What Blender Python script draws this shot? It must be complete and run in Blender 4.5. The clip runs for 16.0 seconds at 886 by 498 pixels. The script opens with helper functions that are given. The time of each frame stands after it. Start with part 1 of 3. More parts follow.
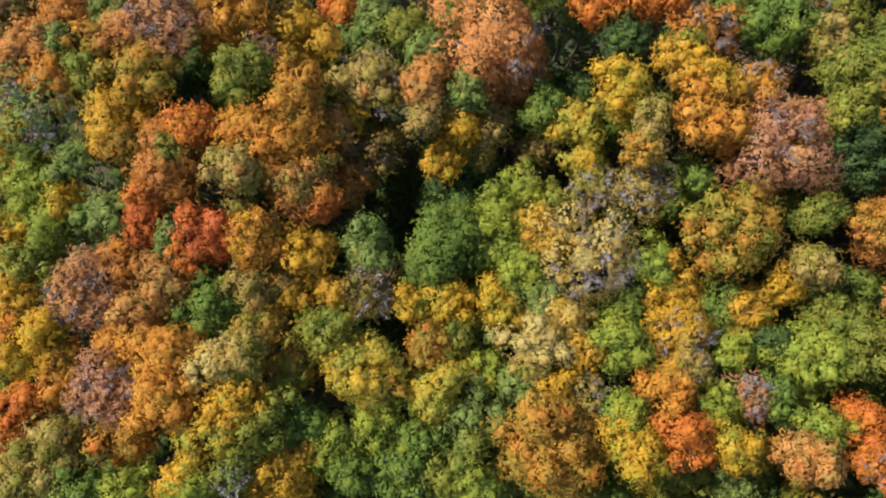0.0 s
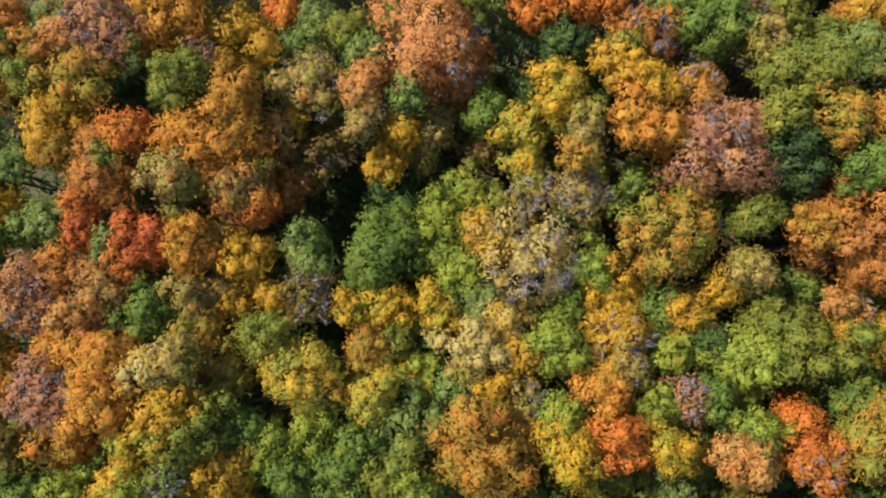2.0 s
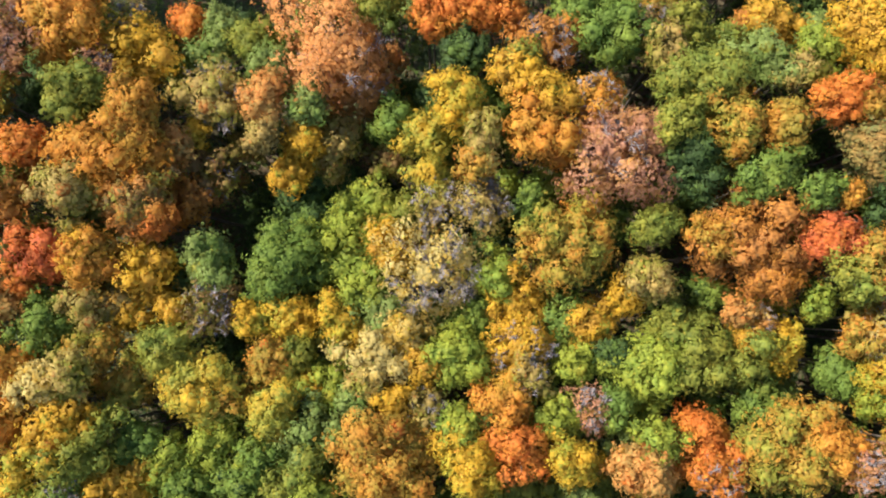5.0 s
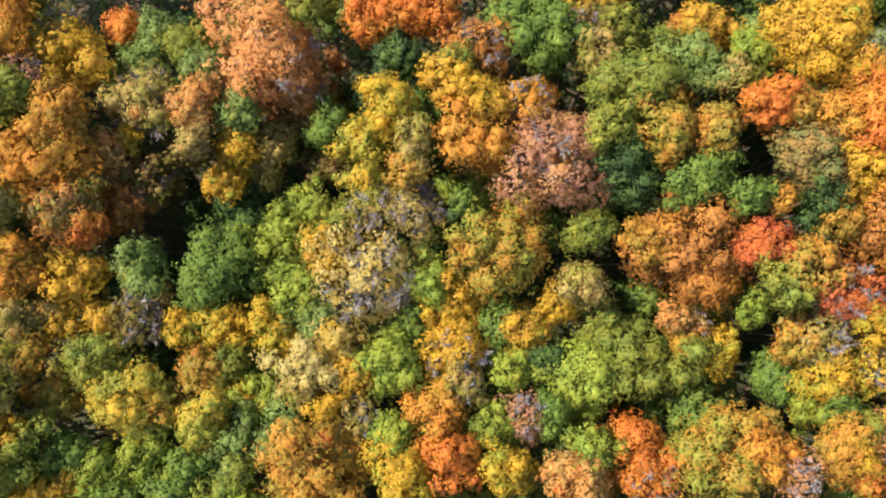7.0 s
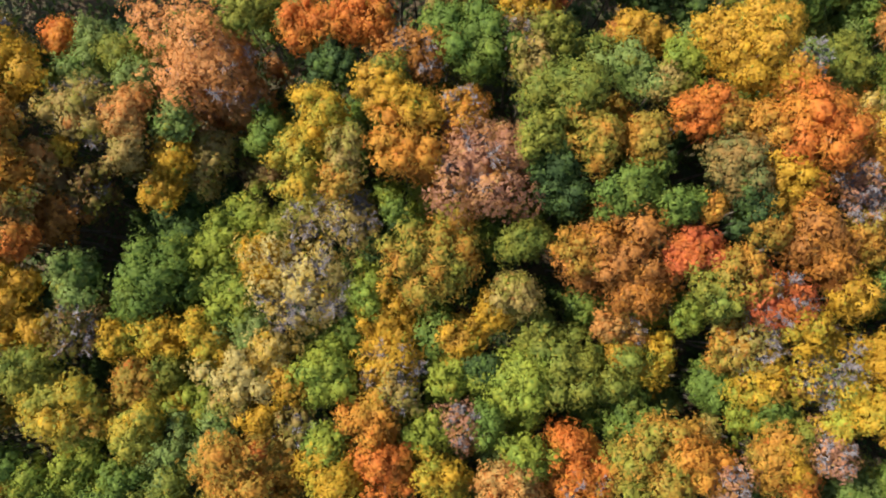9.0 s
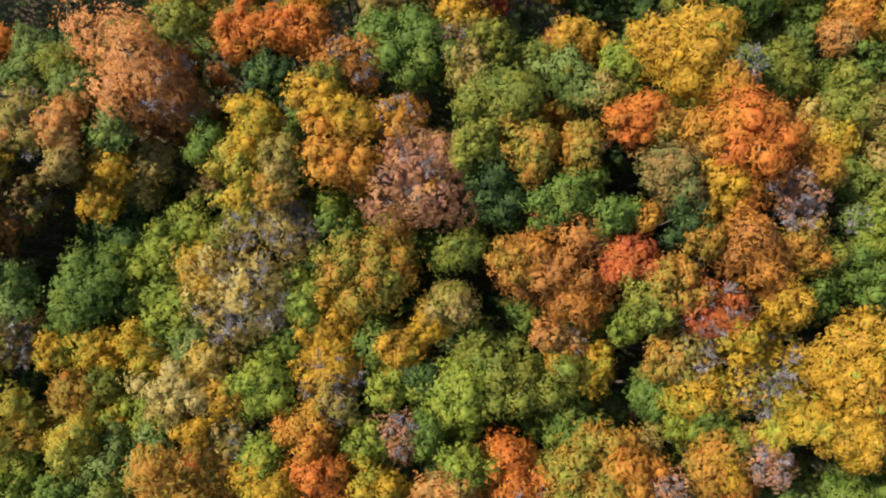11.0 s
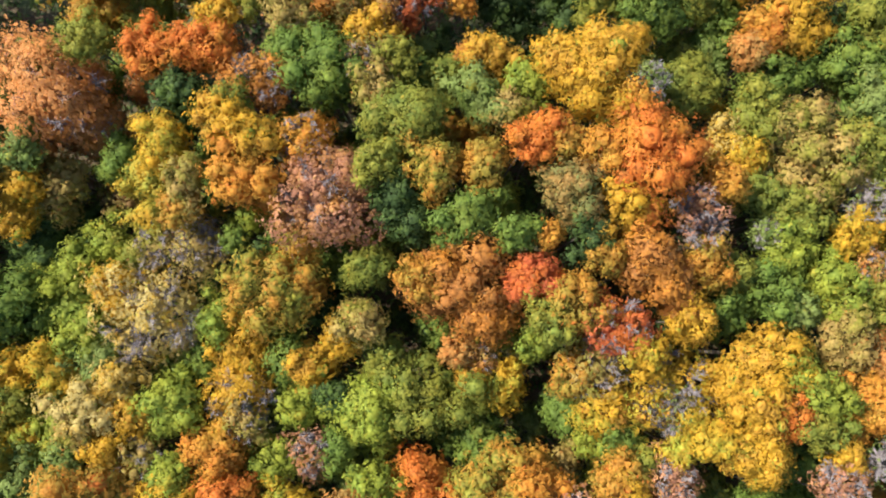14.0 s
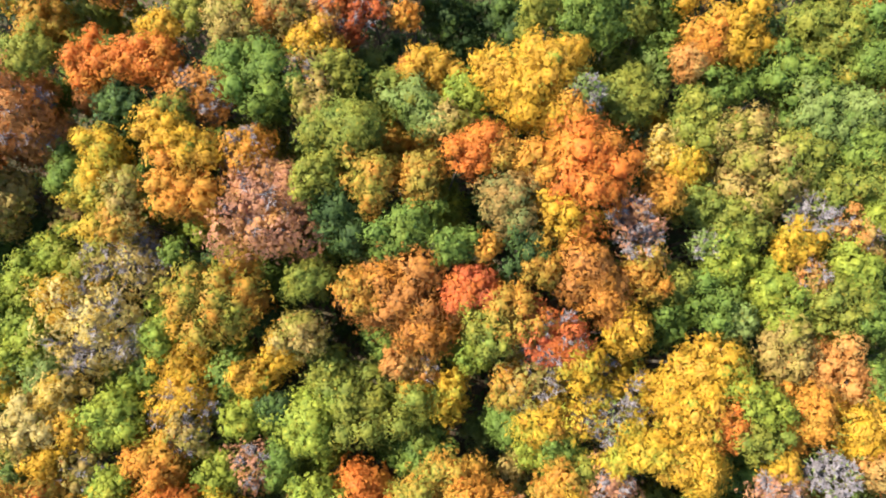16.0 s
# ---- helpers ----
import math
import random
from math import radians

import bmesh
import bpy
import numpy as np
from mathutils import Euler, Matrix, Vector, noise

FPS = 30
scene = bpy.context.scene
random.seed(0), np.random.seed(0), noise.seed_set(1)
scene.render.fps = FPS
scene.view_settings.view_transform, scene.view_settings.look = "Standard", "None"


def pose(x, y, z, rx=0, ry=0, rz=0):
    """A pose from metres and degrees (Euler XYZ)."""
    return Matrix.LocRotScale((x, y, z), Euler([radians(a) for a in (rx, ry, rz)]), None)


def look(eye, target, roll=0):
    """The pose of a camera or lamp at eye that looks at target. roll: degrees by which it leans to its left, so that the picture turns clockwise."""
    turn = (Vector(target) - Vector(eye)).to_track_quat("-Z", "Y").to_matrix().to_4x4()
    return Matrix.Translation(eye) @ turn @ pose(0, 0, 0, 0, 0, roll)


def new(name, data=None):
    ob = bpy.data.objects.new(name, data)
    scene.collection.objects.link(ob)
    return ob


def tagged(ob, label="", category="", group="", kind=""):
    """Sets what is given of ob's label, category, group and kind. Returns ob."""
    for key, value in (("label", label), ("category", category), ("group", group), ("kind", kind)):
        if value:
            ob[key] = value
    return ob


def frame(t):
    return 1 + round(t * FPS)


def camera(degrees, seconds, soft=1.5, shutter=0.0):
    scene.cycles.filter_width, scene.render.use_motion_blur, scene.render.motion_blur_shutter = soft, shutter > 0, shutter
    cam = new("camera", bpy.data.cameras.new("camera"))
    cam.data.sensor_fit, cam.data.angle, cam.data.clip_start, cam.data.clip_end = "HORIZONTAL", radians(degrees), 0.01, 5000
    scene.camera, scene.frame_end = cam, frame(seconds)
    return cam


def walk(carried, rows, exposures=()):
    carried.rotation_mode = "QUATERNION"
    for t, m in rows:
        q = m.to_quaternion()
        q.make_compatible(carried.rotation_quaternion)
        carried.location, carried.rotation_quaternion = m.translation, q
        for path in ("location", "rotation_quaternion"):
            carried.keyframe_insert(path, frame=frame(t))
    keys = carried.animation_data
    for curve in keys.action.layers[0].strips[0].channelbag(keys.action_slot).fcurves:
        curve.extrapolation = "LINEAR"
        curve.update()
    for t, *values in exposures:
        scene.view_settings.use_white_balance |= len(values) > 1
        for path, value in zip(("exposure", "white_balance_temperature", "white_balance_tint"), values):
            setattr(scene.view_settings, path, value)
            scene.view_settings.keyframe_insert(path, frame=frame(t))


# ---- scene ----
cam = camera(66.0, 16.0, soft=2.08)
PATH = [
    (0, (0.001, 0.001, 66.000), (0.001, 5.568, 26.390), 0.000),
    (0.5, (1.200, 0.190, 66.079), (1.103, 5.640, 26.452), -1.062),
    (1, (2.402, 0.386, 66.194), (2.220, 5.723, 26.552), -2.051),
    (1.5, (3.724, 0.605, 66.188), (3.478, 5.833, 26.532), -2.845),
    (2, (5.037, 0.841, 66.183), (4.749, 5.967, 26.514), -3.419),
    (2.5, (6.321, 1.056, 66.163), (6.018, 6.090, 26.482), -3.707),
    (3, (7.546, 1.280, 66.129), (7.248, 6.236, 26.439), -3.772),
    (3.5, (8.796, 1.503, 66.141), (8.525, 6.402, 26.444), -3.578),
    (4, (9.989, 1.697, 66.147), (9.760, 6.563, 26.445), -3.182),
    (6.5, (15.829, 2.416, 65.878), (15.909, 7.200, 26.166), 0.086),
    (7, (16.988, 2.569, 65.734), (17.133, 7.338, 26.020), 0.797),
    (7.5, (18.118, 2.752, 65.703), (18.338, 7.491, 25.985), 1.674),
    (8, (19.205, 2.972, 65.693), (19.496, 7.665, 25.970), 2.498),
    (8.5, (20.343, 3.221, 65.660), (20.691, 7.852, 25.931), 3.146),
    (9, (21.564, 3.478, 65.692), (21.940, 8.033, 25.954), 3.470),
    (11.5, (27.234, 4.717, 65.629), (27.673, 8.897, 25.851), 4.330),
    (12, (28.360, 4.951, 65.622), (28.816, 9.074, 25.837), 4.587),
    (12.5, (29.489, 5.183, 65.624), (29.958, 9.260, 25.836), 4.787),
    (13, (30.550, 5.393, 65.664), (31.020, 9.448, 25.873), 4.784),
    (13.5, (31.703, 5.598, 65.702), (32.171, 9.657, 25.912), 4.686),
    (14, (32.835, 5.742, 65.739), (33.294, 9.834, 25.952), 4.454),
    (14.5, (33.923, 5.841, 65.848), (34.375, 9.992, 26.066), 4.217),
    (15, (35.009, 5.913, 65.893), (35.479, 10.140, 26.120), 4.301),
    (15.5, (36.040, 5.969, 65.969), (36.542, 10.286, 26.207), 4.537),
    (16, (37.085, 6.008, 66.021), (37.627, 10.425, 26.269), 4.837),
]
EXPOSURES = [(0.0, 0.76), (1.5, 0.71), (3.5, 1.04), (6.5, 1.26), (7.0, 1.24), (9.0, 0.86), (11.5, 0.71), (12.5, 0.83), (14.0, 1.16), (15.0, 1.37), (16.0, 1.55)]
walk(cam, [(t, look(eye, target, roll)) for t, eye, target, roll in PATH], EXPOSURES)

# ---- world, sun ----
SUN_TURN, SUN_UP = 297.0, 44.0  # compass bearing of the sun from +y, clockwise; height
world = bpy.data.worlds.new("world")
scene.world = world
world.use_nodes = True
wn = world.node_tree.nodes
sky = wn.new("ShaderNodeTexSky")
sky.sky_type, sky.sun_disc = "NISHITA", False
sky.sun_elevation, sky.sun_rotation = radians(SUN_UP), radians(SUN_TURN)
wn["Background"].inputs["Strength"].default_value = 0.125
world.node_tree.links.new(sky.outputs[0], wn["Background"].inputs["Color"])

sun = new("sun", bpy.data.lights.new("sun", "SUN"))
sun.data.energy, sun.data.angle, sun.data.color = 5.8, radians(0.6), (1.0, 0.93, 0.81)
to_sun = Vector((math.sin(radians(SUN_TURN)) * math.cos(radians(SUN_UP)), math.cos(radians(SUN_TURN)) * math.cos(radians(SUN_UP)), math.sin(radians(SUN_UP))))
sun.matrix_world = look(Vector((0, 30, 60)) + 80 * to_sun, (0, 30, 60))


# ---- materials ----
def nodes_of(name):
    m = bpy.data.materials.new(name)
    m.use_nodes = True
    return m, m.node_tree.nodes, m.node_tree.links, m.node_tree.nodes["Principled BSDF"]


def foliage(name, main, second, third, split=0.5, gloss=0.6):
    """Leaves of three colours: main in the mass, second in patches of branches, third on scattered single leaves."""
    m, n, l, p = nodes_of(name)
    main, second, third = [(0.97 * r, 1.09 * g, b + 0.055 * g) for r, g, b in (main, second, third)]
    geo = n.new("ShaderNodeNewGeometry")
    tex = n.new("ShaderNodeTexCoord")
    info = n.new("ShaderNodeObjectInfo")
    patch = n.new("ShaderNodeTexNoise")
    patch.noise_dimensions = "4D"
    patch.inputs["Scale"].default_value = 0.55
    patch.inputs["Detail"].default_value = 3.0
    span = n.new("ShaderNodeMath")
    span.operation, span.inputs[1].default_value = "MULTIPLY", 60.0
    l.new(info.outputs["Random"], span.inputs[0])
    l.new(span.outputs[0], patch.inputs["W"])
    l.new(tex.outputs["Object"], patch.inputs["Vector"])
    jitter = n.new("ShaderNodeMath")
    jitter.operation, jitter.inputs[1].default_value, jitter.inputs[2].default_value = "MULTIPLY_ADD", 0.20, -0.10
    l.new(geo.outputs["Random Per Island"], jitter.inputs[0])
    both = n.new("ShaderNodeMath")
    both.operation = "ADD"
    l.new(patch.outputs["Fac"], both.inputs[0])
    l.new(jitter.outputs[0], both.inputs[1])
    ramp = n.new("ShaderNodeValToRGB")
    ramp.color_ramp.elements[0].position, ramp.color_ramp.elements[0].color = split - 0.12, (*main, 1)
    ramp.color_ramp.elements[1].position, ramp.color_ramp.elements[1].color = split + 0.14, (*second, 1)
    l.new(both.outputs[0], ramp.inputs[0])
    stray = n.new("ShaderNodeMath")
    stray.operation, stray.inputs[1].default_value = "GREATER_THAN", 0.96
    l.new(geo.outputs["Random Per Island"], stray.inputs[0])
    mix = n.new("ShaderNodeMix")
    mix.data_type = "RGBA"
    l.new(stray.outputs[0], mix.inputs[0])
    l.new(ramp.outputs[0], mix.inputs[6])
    mix.inputs[7].default_value = (*third, 1)
    shade = n.new("ShaderNodeHueSaturation")
    val = n.new("ShaderNodeMapRange")
    val.inputs[3].default_value, val.inputs[4].default_value = 0.88, 1.13
    wob = n.new("ShaderNodeMath")
    wob.operation, wob.inputs[1].default_value = "MULTIPLY", 17.31
    frac = n.new("ShaderNodeMath")
    frac.operation = "FRACT"
    l.new(geo.outputs["Random Per Island"], wob.inputs[0])
    l.new(wob.outputs[0], frac.inputs[0])
    l.new(frac.outputs[0], val.inputs[0])
    tone = n.new("ShaderNodeTexNoise")
    tone.inputs["Scale"].default_value, tone.inputs["Detail"].default_value = 1.7, 2.0
    l.new(tex.outputs["Object"], tone.inputs["Vector"])
    spread_tone = n.new("ShaderNodeMapRange")
    spread_tone.inputs[1].default_value, spread_tone.inputs[2].default_value = 0.3, 0.7
    spread_tone.inputs[3].default_value, spread_tone.inputs[4].default_value = 0.68, 1.28
    l.new(tone.outputs["Fac"], spread_tone.inputs[0])
    whole = n.new("ShaderNodeMath")
    whole.operation = "MULTIPLY"
    l.new(val.outputs[0], whole.inputs[0])
    l.new(spread_tone.outputs[0], whole.inputs[1])
    l.new(whole.outputs[0], shade.inputs["Value"])
    l.new(mix.outputs[2], shade.inputs["Color"])
    l.new(shade.outputs[0], p.inputs["Base Color"])
    p.inputs["Roughness"].default_value = gloss
    p.inputs["Specular IOR Level"].default_value = 0.12
    thin = n.new("ShaderNodeBsdfTranslucent")
    l.new(shade.outputs[0], thin.inputs["Color"])
    blend = n.new("ShaderNodeMixShader")
    blend.inputs[0].default_value = 0.46
    l.new(p.outputs[0], blend.inputs[1])
    l.new(thin.outputs[0], blend.inputs[2])
    l.new(blend.outputs[0], n["Material Output"].inputs[0])
    return m


def bark(name, dark, light, scale=6.0):
    m, n, l, p = nodes_of(name)
    tex = n.new("ShaderNodeTexCoord")
    stretch = n.new("ShaderNodeMapping")
    stretch.inputs["Scale"].default_value = (1, 1, 0.25)
    grain = n.new("ShaderNodeTexNoise")
    grain.inputs["Scale"].default_value, grain.inputs["Detail"].default_value = scale, 6.0
    l.new(tex.outputs["Object"], stretch.inputs[0])
    l.new(stretch.outputs[0], grain.inputs["Vector"])
    ramp = n.new("ShaderNodeValToRGB")
    ramp.color_ramp.elements[0].position, ramp.color_ramp.elements[0].color = 0.35, (*dark, 1)
    ramp.color_ramp.elements[1].position, ramp.color_ramp.elements[1].color = 0.68, (*light, 1)
    l.new(grain.outputs["Fac"], ramp.inputs[0])
    l.new(ramp.outputs[0], p.inputs["Base Color"])
    bump = n.new("ShaderNodeBump")
    bump.inputs["Strength"].default_value, bump.inputs["Distance"].default_value = 0.6, 0.03
    l.new(grain.outputs["Fac"], bump.inputs["Height"])
    l.new(bump.outputs[0], p.inputs["Normal"])
    p.inputs["Roughness"].default_value = 0.85
    return m


BARK = bark("bark", (0.045, 0.034, 0.026), (0.16, 0.13, 0.10))
TWIG = bark("grey_twigs", (0.155, 0.132, 0.135), (0.32, 0.285, 0.288), 1.5)

# palettes: main, second and stray leaf colours, and the share of the main colour
ORANGE, YELLOW, RED, GREEN = (0.51, 0.198, 0.024), (0.50, 0.268, 0.014), (0.47, 0.105, 0.040), (0.122, 0.166, 0.026)
OLIVE, LIME, RUST, TAN = (0.245, 0.215, 0.026), (0.275, 0.272, 0.026), (0.39, 0.150, 0.036), (0.38, 0.240, 0.070)
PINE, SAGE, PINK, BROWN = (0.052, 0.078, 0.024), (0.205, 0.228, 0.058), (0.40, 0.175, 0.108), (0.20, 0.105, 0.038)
PALE, EMBER, AMBER = (0.47, 0.335, 0.115), (0.52, 0.142, 0.024), (0.40, 0.225, 0.030)
LEAVES = {
    "orange": foliage("leaves_orange", ORANGE, (0.46, 0.245, 0.030), EMBER, 0.54),
    "yellow": foliage("leaves_yellow", YELLOW, LIME, ORANGE, 0.57),
    "gold": foliage("leaves_gold", YELLOW, (0.47, 0.235, 0.028), LIME, 0.54),
    "red": foliage("leaves_red", RED, EMBER, RUST, 0.54),
    "ember": foliage("leaves_ember", EMBER, ORANGE, RUST, 0.54),
    "green": foliage("leaves_green", GREEN, (0.20, 0.225, 0.030), PINE, 0.54),
    "lime": foliage("leaves_lime", LIME, (0.17, 0.215, 0.028), (0.38, 0.30, 0.026), 0.54),
    "olive": foliage("leaves_olive", OLIVE, (0.145, 0.168, 0.026), (0.34, 0.235, 0.026), 0.52),
    "olive_orange": foliage("leaves_olive_orange", OLIVE, (0.47, 0.20, 0.026), GREEN, 0.50),
    "amber": foliage("leaves_amber", (0.45, 0.19, 0.024), (0.30, 0.215, 0.030), EMBER, 0.52),
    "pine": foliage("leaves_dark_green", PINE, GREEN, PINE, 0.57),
    "sage": foliage("leaves_sage", SAGE, GREEN, OLIVE, 0.54),
    "pink": foliage("leaves_pink", PINK, (0.45, 0.20, 0.055), TAN, 0.52),
    "rust": foliage("leaves_rust", RUST, ORANGE, BROWN, 0.53),
    "tan": foliage("leaves_tan", TAN, OLIVE, RUST, 0.52),
    "peach": foliage("leaves_peach", (0.50, 0.20, 0.048), TAN, EMBER, 0.54),
    "pale": foliage("leaves_pale_yellow", PALE, YELLOW, LIME, 0.56),
    "copper": foliage("leaves_copper", (0.55, 0.235, 0.075), (0.50, 0.185, 0.045), PINK, 0.55),
    "lime_yellow": foliage("leaves_lime_yellow", (0.33, 0.30, 0.040), YELLOW, GREEN, 0.52),
    "brown_olive": foliage("leaves_brown_olive", (0.125, 0.135, 0.040), (0.34, 0.18, 0.05), BROWN, 0.50),
    "brown": foliage("leaves_brown", BROWN, OLIVE, RUST, 0.54),
}
WORDS = {
    "orange": "bright orange", "yellow": "clear yellow", "gold": "golden yellow and orange", "red": "deep red", "ember": "red-orange",
    "green": "still green", "lime": "yellow-green", "olive": "olive green and ochre", "olive_orange": "olive green turning orange",
    "amber": "amber and olive", "pine": "dark green", "sage": "pale grey-green", "pink": "thin pinkish brown", "rust": "rust-brown", "tan": "tan and ochre",
    "peach": "peach and orange", "pale": "pale straw-yellow", "brown": "dull brown", "copper": "copper-pink", "lime_yellow": "yellow and light green", "brown_olive": "brownish olive",
}


def litter():
    m, n, l, p = nodes_of("forest_floor")
    tex = n.new("ShaderNodeTexCoord")
    big, fine = n.new("ShaderNodeTexNoise"), n.new("ShaderNodeTexNoise")
    big.inputs["Scale"].default_value, fine.inputs["Scale"].default_value = 0.25, 9.0
    big.inputs["Detail"].default_value, fine.inputs["Detail"].default_value = 5.0, 8.0
    ramp, ramp2, mix = n.new("ShaderNodeValToRGB"), n.new("ShaderNodeValToRGB"), n.new("ShaderNodeMix")
    ramp.color_ramp.elements[0].position, ramp.color_ramp.elements[0].color = 0.35, (0.028, 0.022, 0.014, 1)
    ramp.color_ramp.elements[1].position, ramp.color_ramp.elements[1].color = 0.70, (0.12, 0.075, 0.034, 1)
    ramp2.color_ramp.elements[0].position, ramp2.color_ramp.elements[0].color = 0.45, (0, 0, 0, 1)
    ramp2.color_ramp.elements[1].position, ramp2.color_ramp.elements[1].color = 0.62, (1, 1, 1, 1)
    mix.data_type = "RGBA"
    for t in (big, fine):
        l.new(tex.outputs["Object"], t.inputs["Vector"])
    l.new(fine.outputs["Fac"], ramp.inputs[0])
    l.new(big.outputs["Fac"], ramp2.inputs[0])
    l.new(ramp2.outputs[0], mix.inputs[0])
    l.new(ramp.outputs[0], mix.inputs[6])
    mix.inputs[7].default_value = (0.035, 0.052, 0.016, 1)
    l.new(mix.outputs[2], p.inputs["Base Color"])
    bump = n.new("ShaderNodeBump")
    bump.inputs["Distance"].default_value = 0.08
    l.new(fine.outputs["Fac"], bump.inputs["Height"])
    l.new(bump.outputs[0], p.inputs["Normal"])
    p.inputs["Roughness"].default_value = 0.95
    return m


# ---- the ground ----
def ground_height(x, y):
    far = math.hypot(x - 18, y - 8)
    rise = 40 * math.tanh((0.045 * (x - 18) + 0.04 * (y - 8)) / 40)
    return rise + 0.5 * noise.noise((x * 0.09, y * 0.09, 0.3)) + 9 * math.tanh(far / 900) * noise.noise((x * 0.004, y * 0.004, 4.0))


def forest_floor():
    near = [-70 + 2.0 * i for i in range(96)]
    xs = [-3000, -1800, -1000, -560, -320, -190, -120, -90] + near + [135, 160, 210, 320, 560, 1000, 1800, 3000]
    ys = [-3000, -1700, -900, -480, -260, -150, -90, -55, -35] + [-22 + 2.0 * i for i in range(56)] + [96, 112, 140, 190, 280, 480, 900, 1700, 3000]
    bm = bmesh.new()
    grid = [[bm.verts.new((x, y, ground_height(x, y))) for x in xs] for y in ys]
    for a, b in zip(grid, grid[1:]):
        for i in range(len(xs) - 1):
            bm.faces.new((a[i], a[i + 1], b[i + 1], b[i])).smooth = True
    me = bpy.data.meshes.new("ground")
    bm.to_mesh(me)
    bm.free()
    me.materials.append(litter())
    return tagged(new("ground", me), "shaded forest floor of dark soil and fallen leaves", "ground", kind="structure")


forest_floor()

# ---- trees ----
rng = np.random.default_rng(11)


def unit(v):
    return v / np.maximum(np.linalg.norm(v, axis=-1, keepdims=True), 1e-9)


def ball():
    bm = bmesh.new()
    bmesh.ops.create_icosphere(bm, subdivisions=1, radius=1.0)
    co, tri = np.array([v.co[:] for v in bm.verts]), np.array([[v.index for v in f.verts] for f in bm.faces])
    bm.free()
    return co, tri


BALL, BALL_TRI = ball()


def triangles(name, verts, tri, material):
    me = bpy.data.meshes.new(name)
    me.vertices.add(len(verts))
    me.vertices.foreach_set("co", np.asarray(verts, np.float32).ravel())
    me.loops.add(tri.size)
    me.loops.foreach_set("vertex_index", tri.astype(np.int32).ravel())
    me.polygons.add(len(tri))
    me.polygons.foreach_set("loop_start", np.arange(0, tri.size, 3, dtype=np.int32))
    me.polygons.foreach_set("use_smooth", np.ones(len(tri), bool))
    me.update(calc_edges=True)
    me.materials.append(material)
    return me


def leaf_mesh(name, verts, material, core=(), lobes=()):
    """One mesh of loose three-cornered leaf sprays (verts in rows of three) over a denser, lumpy inner mass of leaves.
    Round lobes, if given, the sprays curl outwards, so their normals follow the bough that they grow on."""
    tri = np.arange(len(verts)).reshape(-1, 3)
    parts, tris, n = [verts], [tri], len(verts)
    for lump in core:
        parts.append(lump)
        tris.append(BALL_TRI + n)
        n += len(lump)
    me = triangles(name, np.vstack(parts), np.vstack(tris), material)
    if len(lobes):
        leaf = verts.reshape(-1, 3, 3)
        at = leaf.mean(1)
        off = at[:, None] - lobes[None]
        bough = np.linalg.norm(off, axis=2).argmin(1)
        out = unit(0.7 * unit(off[np.arange(len(at)), bough]) + 0.3 * unit(at - lobes[-1]))
        face = unit(np.cross(leaf[:, 1] - leaf[:, 0], leaf[:, 2] - leaf[:, 0]))
        face *= np.where((face * out).sum(1) < 0, -1.0, 1.0)[:, None]
        normals = [np.repeat(unit(0.62 * out + 0.38 * face), 3, axis=0)] + [unit(lump - lump.mean(0)) for lump in core]
        me.normals_split_custom_set_from_vertices(np.vstack(normals).tolist())
    return me


def leaf_corners(at, facing, length, width, flow=None):
    """Pointed leaf sprays at the given places, that face one way and run along another (any way, if no flow is given)."""
    n = len(at)
    run = rng.normal(size=(n, 3)) if flow is None else flow + rng.normal(size=(n, 3)) * 0.42
    across = unit(np.cross(facing, run))
    along = np.cross(across, facing)
    ln = (length * rng.uniform(0.6, 1.35, (n, 1))) / 2
    wd = (width * rng.uniform(0.6, 1.35, (n, 1))) / 2
    skew = along * ln * rng.uniform(-0.5, 0.5, (n, 1))
    out = np.stack([at + along * ln, at - along * ln * 0.7 + across * wd + skew, at - along * ln * 0.7 - across * wd - skew], 1)
    return out.reshape(-1, 3)


def swell(way, strength):
    """An uneven outline: a smooth factor for every direction."""
    out = np.ones(len(way))
    for _ in range(4):
        k = rng.normal(size=3) * 2.4
        out += strength * 0.5 * np.cos(way @ k + rng.uniform(0, 6.28))
    return out[:, None]


